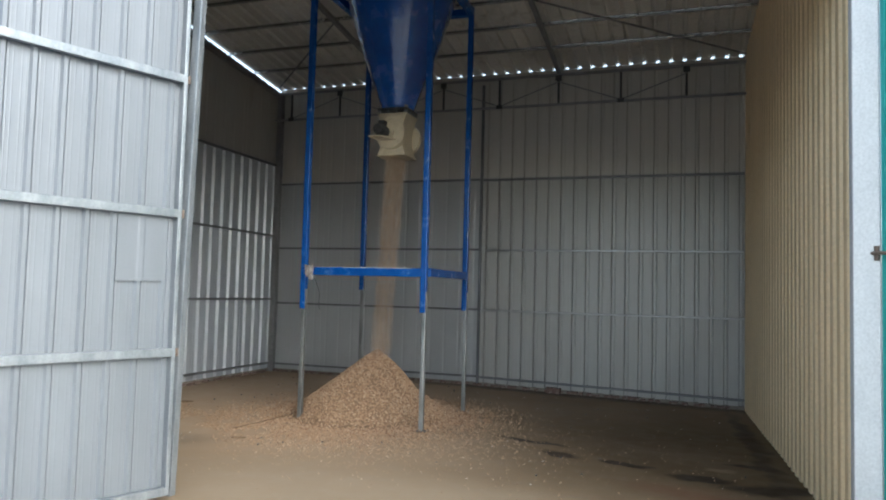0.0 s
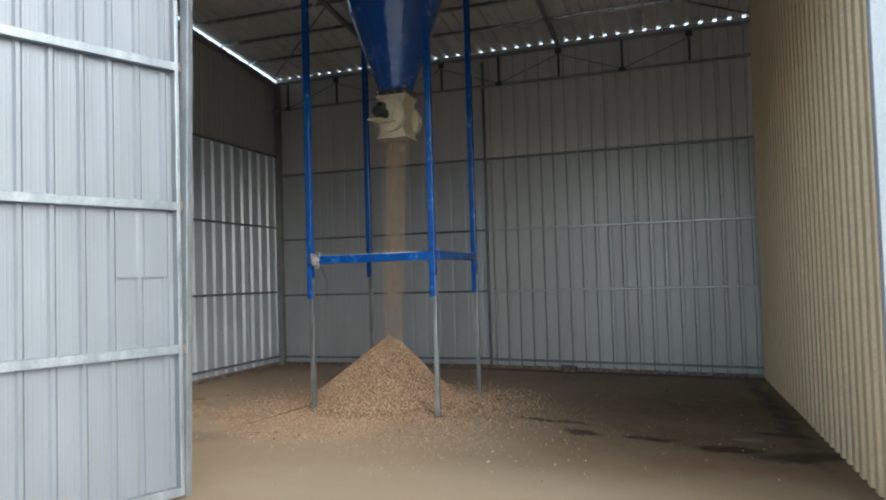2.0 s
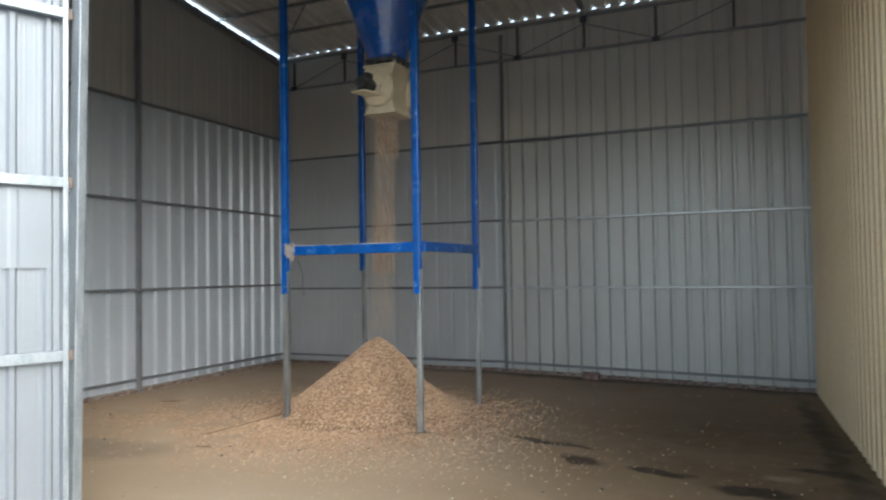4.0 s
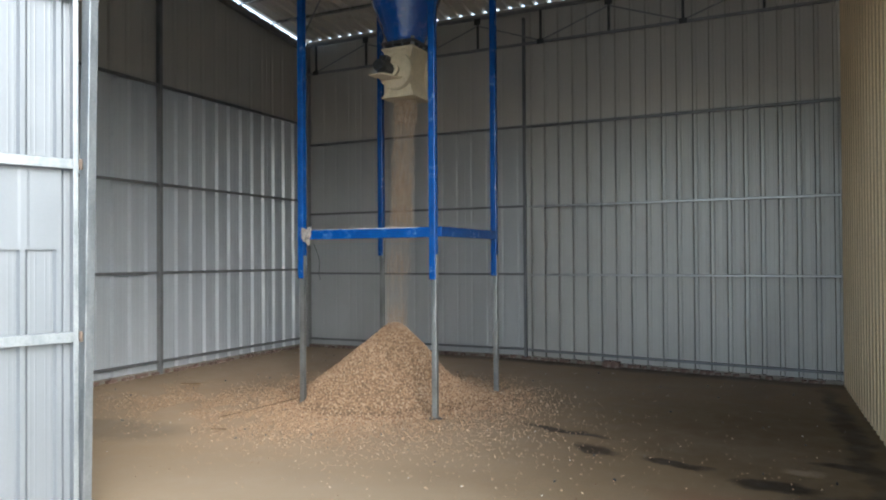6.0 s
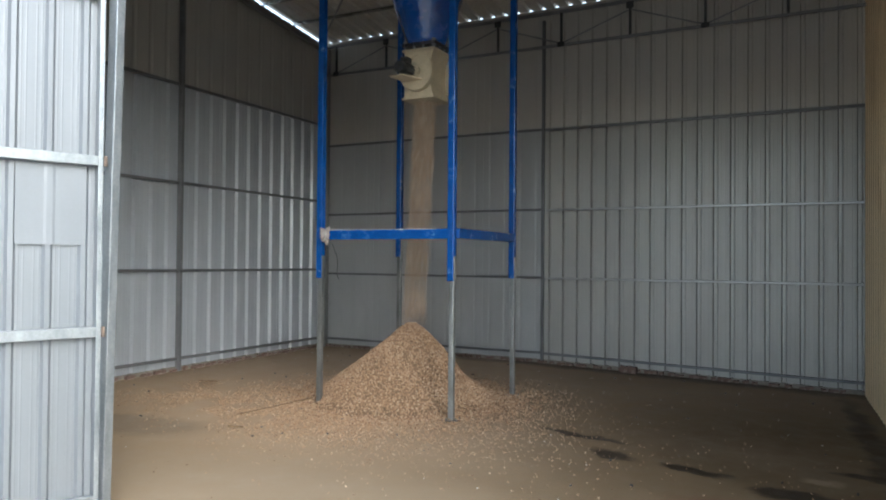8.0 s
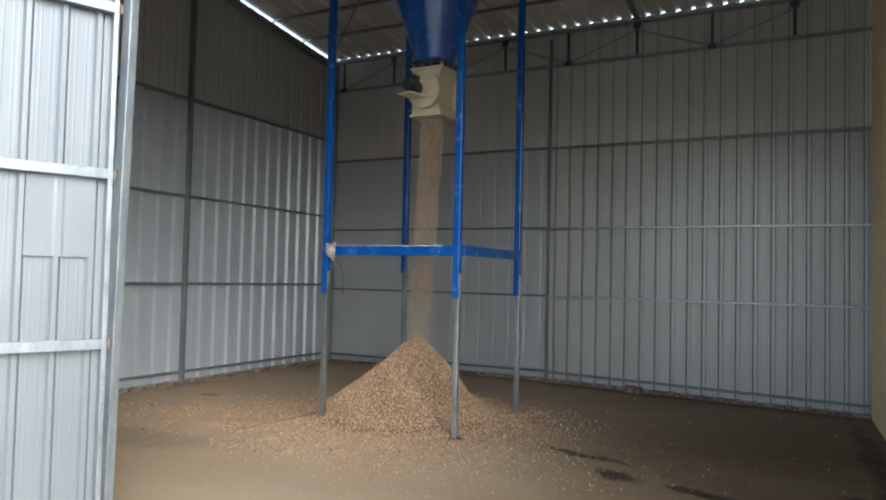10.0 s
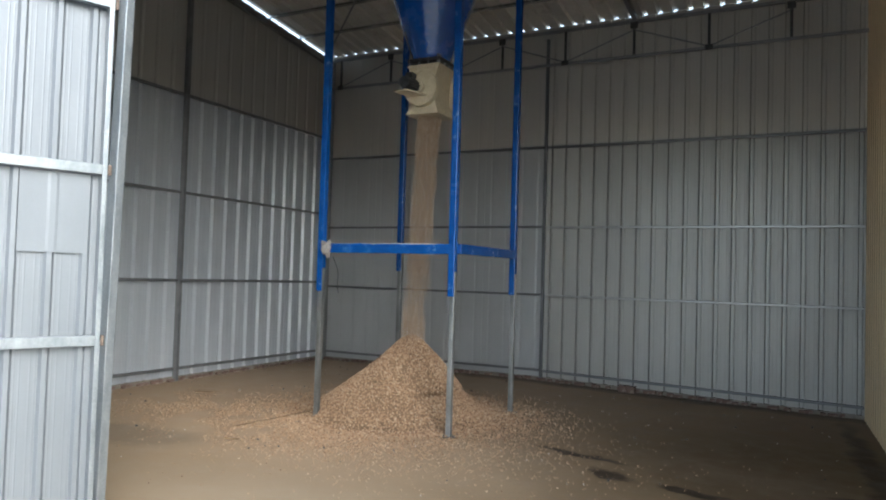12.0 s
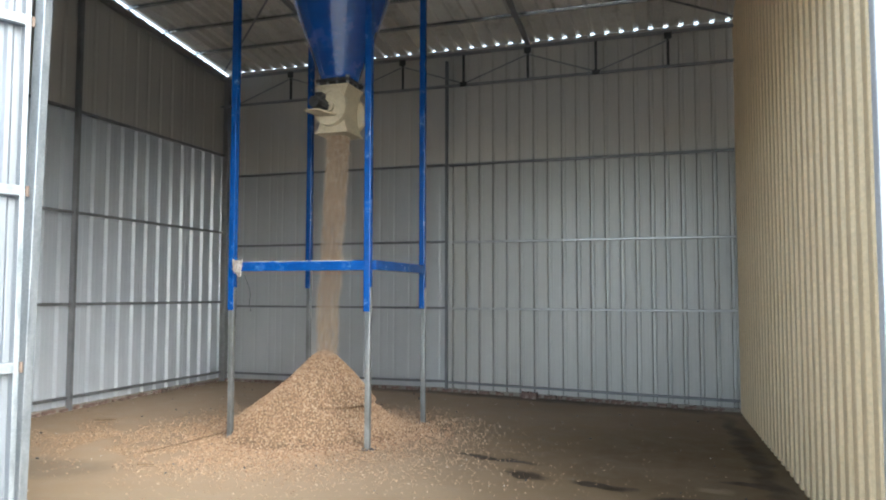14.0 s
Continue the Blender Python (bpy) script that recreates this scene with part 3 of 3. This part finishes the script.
part("bearing", rod((0, -0.29, 0.265), (0, -0.245, 0.265), 0.06, 20), M_BEIGE, valve)
bm = bmesh.new()
vs = [bm.verts.new(p) for z in (0.172, 0.187) for p in ((-0.16, -0.5, z), (0.0, -0.5, z), (0.09, -0.25, z), (-0.13, -0.25, z))]
for q in ((3, 2, 1, 0), (4, 5, 6, 7), (0, 1, 5, 4), (1, 2, 6, 5), (2, 3, 7, 6), (3, 0, 4, 7)):
    bm.faces.new([vs[i] for i in q])
part("motor_plate", bm, M_BEIGE, valve)
bm = rod((-0.045, -0.47, 0.265), (-0.045, -0.27, 0.265), 0.06, 18)
for k in range(12):
    a = 2 * math.pi * k / 12
    beam((-0.045 + 0.064 * math.cos(a), -0.45, 0.265 + 0.064 * math.sin(a)), (-0.045 + 0.064 * math.cos(a), -0.29, 0.265 + 0.064 * math.sin(a)), 0.012, 0.012, 0, bm)
motor = part("motor", bm, M_DARK, valve, "small dark finned motor")
part("terminal_box", box(-0.085, -0.005, -0.41, -0.31, 0.335, 0.385, 0.006), M_DARK, motor)
part("fan_cover", rod((-0.045, -0.505, 0.265), (-0.045, -0.468, 0.265), 0.058, 18), M_DARK, motor)

# ---- rag, cord, sticks ----
bm = bmesh.new()
bmesh.ops.create_icosphere(bm, subdivisions=3, radius=0.048)
for v in bm.verts:
    n3 = v.co.normalized()
    v.co *= 1 + 0.45 * noise.noise(n3 * 2.3) + 0.25 * noise.noise(n3 * 5.5)
    v.co.z *= 1.25
rag = part("rag", bm, M_RAG)
rag.location = (-3.97, 7.375, 1.70)
tagged(rag, "crumpled faded rag tied round the blue joint", "rag")
for k, (dx, dz) in enumerate(((0.05, 0.09), (-0.05, 0.08), (0.03, -0.1))):
    bm = loft([(0.0, 0.025, 0.012), (0.5, 0.03, 0.008), (1.0, 0.008, 0.004)])
    for v in bm.verts:
        v.co = (v.co.x + dx * v.co.z, v.co.y, dz * v.co.z)
    part("rag_end", bm, M_RAG, rag)

bm = bmesh.new()
pts = [(-3.94 + 0.05 * math.sin(k * 0.9) * k / 6 + 0.02 * k, 7.46, 1.62 - 0.06 * k) for k in range(7)]
for a, b in zip(pts, pts[1:]):
    rod(a, b, 0.0035, 6, bm)
cord = tagged(part("cord", bm, M_DARK), "thin dark cord hanging from the blue tie bar", "cord")


def stick(a, b, r, label):
    bm = bmesh.new()
    n = 7
    ps = []
    for i in range(n + 1):
        p = Vector(a).lerp(Vector(b), i / n)
        ps.append(p + Vector((0.012 * noise.noise(p * 9), 0.012 * noise.noise(p * 7), 0.002)))
    for p, q in zip(ps, ps[1:]):
        rod(p, q, r, 7, bm)
    return tagged(part("stick", bm, M_STICK), label, "stick")


stick((-4.36, 6.58, 0.016), (-4.2, 7.55, 0.03), 0.0055, "long dry brown stick lying among spilled grain")
stick((-4.12, 6.22, 0.012), (-3.98, 6.26, 0.012), 0.009, "short broken brown stick on the concrete floor")
stick((-6.05, 7.75, 0.012), (-5.85, 7.86, 0.012), 0.010, "short dark stick near the metal wall")
bm = loft([(0.0, 0.045, 0.022), (0.006, 0.044, 0.02), (0.012, 0.025, 0.012)])
for v in bm.verts:
    v.co.z += 0.012 * noise.noise(v.co * 20)
scrap = part("paper_scrap", bm, M_PAPER)
scrap.location = (-3.1, 4.25, 0.012)
tagged(scrap, "crumpled white paper scrap on the concrete floor", "scrap")


# ---- grain heap ----
CROWN_H = 0.60


def heap_r(a):
    """How far the heap's foot reaches at the angle a."""
    return 0.99 + 0.07 * math.cos(a - radians(207)) + 0.03 * math.sin(3 * a)


def heap_z(x, y):
    dx, dy = x - PILE[0], y - PILE[1]
    r = math.hypot(dx, dy)
    a = math.atan2(dy, dx)
    u = r / heap_r(a)
    core = PILE[2] * max(0.0, 1 - u) ** (1.27 + 0.25 * math.cos(a - radians(27)))
    tip = 0.03 * math.exp(-(r / 0.10) ** 2)
    skirt = 0.028 * math.exp(-((u - 0.75) / 0.45) ** 2) if u > 0.2 else 0.0
    bump = 0.02 * noise.noise(Vector((x * 4, y * 4, 0))) * min(1, max(0.0, 1.25 - u) * 3)
    return core - tip + skirt * max(0.0, min(1.0, (1.3 - u) / 0.4)) + bump - 0.004 - 0.06 * max(0.0, u - 1.0)


bm = bmesh.new()
grid = []
NR, NA = 34, 72
for i in range(NR + 1):
    row = []
    for k in range(NA):
        a = 2 * math.pi * k / NA
        r = heap_r(a) * 1.5 * i / NR
        x, y = PILE[0] + r * math.cos(a), PILE[1] + r * math.sin(a)
        z = heap_z(x, y) if i < NR else -0.02
        row.append(bm.verts.new((x - PILE[0], y - PILE[1], z)))
    grid.append(row)
for a, b in zip(grid[1:], grid[2:]):
    for k in range(NA):
        bm.faces.new((a[k], b[k], b[(k + 1) % NA], a[(k + 1) % NA]))
top = grid[0][0]
for k in range(NA):
    bm.faces.new((top, grid[1][k], grid[1][(k + 1) % NA]))
for v in grid[0][1:]:
    bm.verts.remove(v)
bm.faces.new([grid[-1][k] for k in range(NA)][::-1])
bmesh.ops.recalc_face_normals(bm, faces=bm.faces)
heap = part("grain_heap", bm, M_HEAP, smooth=True)
heap.location = (PILE[0], PILE[1], 0)
tagged(heap, "conical heap of tan chipped grain on the floor", "grain heap", kind="stuff")

# one chip: a squashed six-sided flake, 8 corners
CHIP = np.array([(-1, -0.7, -0.4), (1, -0.5, -0.4), (0.8, 0.7, -0.35), (-0.9, 0.6, -0.4), (-0.8, -0.5, 0.4), (0.7, -0.6, 0.45), (0.9, 0.5, 0.3), (-0.7, 0.7, 0.4)])
CHIP_F = np.array([(0, 3, 2, 1), (4, 5, 6, 7), (0, 1, 5, 4), (1, 2, 6, 5), (2, 3, 7, 6), (3, 0, 4, 7)])
rng = np.random.default_rng(7)


def chips(name, places, size, material, flat=None, stretch=1.0):
    """One mesh of many chips at the places given, each turned at random; flat: how far they lie down."""
    n = len(places)
    e = rng.uniform(-math.pi, math.pi, (n, 3))
    if flat is not None:
        e[:, :2] *= flat
    cx, cy, cz, sx, sy, sz = *np.cos(e).T, *np.sin(e).T
    rot = np.empty((n, 3, 3))
    rot[:, 0, 0], rot[:, 0, 1], rot[:, 0, 2] = cy * cz, cz * sx * sy - cx * sz, sx * sz + cx * cz * sy
    rot[:, 1, 0], rot[:, 1, 1], rot[:, 1, 2] = cy * sz, cx * cz + sx * sy * sz, cx * sy * sz - cz * sx
    rot[:, 2, 0], rot[:, 2, 1], rot[:, 2, 2] = -sy, cy * sx, cx * cy
    s = rng.uniform(size[0], size[1], (n, 1, 1))
    v = np.einsum("nij,kj->nki", rot, CHIP) * s
    v[:, :, 2] *= stretch
    v += np.asarray(places)[:, None, :]
    f = (CHIP_F[None] + 8 * np.arange(n)[:, None, None]).reshape(-1, 4)
    me = bpy.data.meshes.new(name)
    me.from_pydata(v.reshape(-1, 3).tolist(), [], f.tolist())
    me.materials.append(material)
    return me


pl = []
while len(pl) < 42000:
    a = rng.uniform(0, 2 * math.pi)
    r = heap_r(a) * 2.0 * math.sqrt(rng.uniform())
    u = r / heap_r(a)
    if u > 0.85 and rng.uniform() > math.exp((0.85 - u) / 0.22):
        continue
    x, y = PILE[0] + r * math.cos(a), PILE[1] + r * math.sin(a)
    pl.append((x - PILE[0], y - PILE[1], max(heap_z(x, y), 0.004) + rng.uniform(0.0, 0.006)))
crust = new("loose_grain", chips("loose_grain", pl, (0.0045, 0.009), M_GRAIN))
crust.location = (PILE[0], PILE[1], 0)
tagged(crust, "loose tan grain chips covering the heap", "grain", kind="stuff")

# the crown, a cap of fresh grain that the falling stream pushes up
def crown_z(x, y):
    r = math.hypot(x, y)
    return CROWN_H - math.sqrt((0.78 * r) ** 2 + 0.07 ** 2) + 0.07 - 0.55 * r * r + 0.012 * noise.noise(Vector((x * 8, y * 8, 4)))


bm = bmesh.new()
cap = [[bm.verts.new((0, 0, crown_z(0, 0)))]]
for i in range(1, 12):
    ring = [(0.05 * i * math.cos(k * math.pi / 20), 0.05 * i * math.sin(k * math.pi / 20)) for k in range(40)]
    cap.append([bm.verts.new((x, y, crown_z(x, y))) for x, y in ring])
for k in range(40):
    bm.faces.new((cap[0][0], cap[1][k], cap[1][(k + 1) % 40]))
for a, b in zip(cap[1:], cap[2:]):
    for k in range(40):
        bm.faces.new((a[k], b[k], b[(k + 1) % 40], a[(k + 1) % 40]))
bm.faces.new(cap[-1][::-1])
bmesh.ops.recalc_face_normals(bm, faces=bm.faces)
crown = part("grain_crown", bm, M_HEAP, smooth=True)
tagged(crown, "fresh tan grain growing on the crown of the heap", "grain heap", kind="stuff")
pl = []
for _ in range(14000):
    a, r = rng.uniform(0, 2 * math.pi), 0.55 * math.sqrt(rng.uniform())
    x, y = r * math.cos(a), r * math.sin(a)
    pl.append((x, y, crown_z(x, y) + rng.uniform(0.0, 0.006)))
part("loose_grain", chips("crown_grain", pl, (0.0045, 0.009), M_GRAIN), None, crown)

pl = []
for cx, cy, sx, sy, n in ((-3.5, 6.75, 0.75, 0.42, 3600), (-4.7, 7.1, 0.8, 0.4, 2000), (-5.4, 7.2, 0.5, 0.4, 900), (-2.4, 7.8, 0.45, 0.6, 1400), (-3.3, 6.9, 1.6, 0.9, 900), (-2.0, 7.0, 1.3, 0.9, 220)):
    for _ in range(int(n * 1.5)):
        x, y = rng.normal(cx, sx), rng.normal(cy, sy)
        if -6.8 < x < 0.8 and 4.6 < y < 11.2 and not (x < -4.0 and noise.noise(Vector((x * 2.1, y * 2.1, 3))) < -0.12):
            pl.append((x, y, 0.008 + floor_z(x, y)))
spill = new("spilled_grain", chips("spilled_grain", pl, (0.003, 0.0064), M_GRAIN, 0.25))
tagged(spill, "tan grain chips scattered over the concrete floor", "grain", kind="stuff")


pl = [(x, y, 0.006 + floor_z(x, y)) for x, y in ((rng.uniform(-6.6, 0.6), rng.uniform(5.2, 10.9)) for _ in range(70))]
grit = new("floor_grit", chips("floor_grit", pl, (0.003, 0.006), M_PAPER, 0.3))
tagged(grit, "pale crumbs and paper bits scattered on the concrete", "grit", kind="stuff")
pl = [(x, y, 0.007 + floor_z(x, y)) for x, y in ((rng.uniform(-6.7, 0.8), rng.uniform(6.0, 11.2)) for _ in range(90))]
pebbles = new("pebbles", chips("pebbles", pl, (0.005, 0.015), M_DARK, 0.4))
tagged(pebbles, "small dark pebbles and clods on the concrete", "pebbles", kind="stuff")


# ---- falling grain ----
def clump_mesh(n):
    """A short burst of chips, broad below and drawn out to a thin tail above."""
    z = -0.11 + 0.56 * rng.beta(1.3, 1.8, n)
    wide = np.interp(z, [-0.11, 0.0, 0.09, 0.45], [0.125, 0.122, 0.116, 0.112])
    r = wide * np.sqrt(rng.uniform(0, 1, n))
    a = rng.uniform(0, 2 * math.pi, n)
    return chips("falling_grain", np.stack([r * np.cos(a), r * np.sin(a) * 1.1, z], 1), (0.004, 0.0085), M_FALLING)


DENSE = [clump_mesh(1500) for i in range(4)]
MEDIUM = [clump_mesh(850) for i in range(4)]
THIN = [clump_mesh(300) for i in range(4)]
FALL = []
t0, k = -0.66, 0
while t0 < 14.05:
    beat = k % 5
    if t0 < 1.8:
        pool = MEDIUM
    elif t0 < 3.2:
        pool = THIN if beat < 3 else MEDIUM
    elif t0 < 7.3:
        pool = DENSE if beat == 0 else MEDIUM if beat == 1 else THIN
    elif t0 < 9.5:
        pool = DENSE if beat < 2 else MEDIUM
    else:
        pool = DENSE if beat != 3 else MEDIUM
    ob = new("falling_grain", pool[(k * 3) % 4])
    tagged(ob, "falling burst of tan grain below the valve", "grain", group="falling grain", kind="stuff")
    FALL.append((t0, 90.0 * (k % 4), random.uniform(-0.02, 0.02), ob))
    t0 += 0.052
    k += 1


# ---- broken brick along the foot of the walls ----
def chunk_mesh(i):
    bm = box(-0.05, 0.05, -0.03, 0.03, 0, 0.05)
    bmesh.ops.subdivide_edges(bm, edges=bm.edges[:], cuts=1)
    for v in bm.verts:
        v.co.x += 0.012 * noise.noise(Vector((i * 3.1, v.co.y * 30, v.co.z * 30)))
        v.co.y += 0.010 * noise.noise(Vector((v.co.x * 30, i * 5.7, v.co.z * 30)))
        if v.co.z > 0.02:
            v.co.z += 0.018 * noise.noise(Vector((v.co.x * 25, v.co.y * 25, i * 2.3)))
    return bm


CHUNKS = [mesh_of("brick", chunk_mesh(i), M_BRICK) for i in range(6)]
for name, n, along in (("footing_left", 52, lambda u: (XL + 0.035, 5.0 + 6.3 * u, 90)), ("footing_back", 66, lambda u: (XL + 0.1 + 7.7 * u, YB - 0.035, 0))):
    foot = thing(name, "row of broken red brick under the sheet wall", "footing", kind="structure")
    bm = box(XL - 0.08, XL + 0.02, YF, YB, -0.05, 0.055) if name == "footing_left" else box(XL + 0.03, XR, YB - 0.02, YB + 0.08, -0.05, 0.055)
    if name == "footing_back":
        bmesh.ops.subdivide_edges(bm, edges=[e for e in bm.edges if e.calc_length() > 3], cuts=16)
        for v in bm.verts:
            v.co.z += floor_z(v.co.x, YB) - 0.008
    part("mortar_bed", bm, M_MORTAR, foot)
    for i in range(n):
        x, y, turn = along((i + random.uniform(-0.4, 0.4)) / n)
        b = part("brick", CHUNKS[i % 6], None, foot)
        b.location = (x + random.uniform(-0.01, 0.02), y - random.uniform(-0.01, 0.02), floor_z(x, y))
        b.rotation_euler = (0, 0, radians(turn + random.uniform(-12, 12)))
        b.scale = (random.uniform(0.5, 1.1), random.uniform(0.7, 1.1), random.uniform(0.5, 0.95))
for x, y, turn in ((-1.86, 11.28, 8), (-1.74, 11.27, -12)):
    b = new("brick", CHUNKS[1])
    b.matrix_world = pose(x, y, floor_z(x, y), 0, 0, turn) @ Matrix.Diagonal((1.0, 1.3, 1.7, 1))
    tagged(b, "broken red brick lying against the back wall", "brick", group="bricks by the back wall")


def motions():
    # the crown rises from inside the heap as grain arrives
    walk(crown, [(t, pose(PILE[0] + 0.02 * t / 14, PILE[1] - 0.03, PILE[2] - CROWN_H - 0.075 + 0.085 * t / 14)) for t in (0.0, 3.5, 7.0, 10.5, 14.0)])
    for t0, turn, off, ob in FALL:
        ages = [(t, min(max(t - t0, 0.0), 0.8)) for t in [0.0, 14.0] + [t0 + 0.1 * i for i in range(9)] if 0.0 <= t <= 14.0]
        out, used = [], set()
        for t, s in sorted(ages):
            if frame(t) in used:
                continue
            used.add(frame(t))
            z = max(0.1, 3.29 - 1.0 * s - 4.9 * s * s)
            u = (3.29 - z) / 3.19
            out.append((t, pose(HX + off * u - 0.19 * u, HY + 0.05 * u, z, 0, 0, turn)))
        walk(ob, out)


motions()
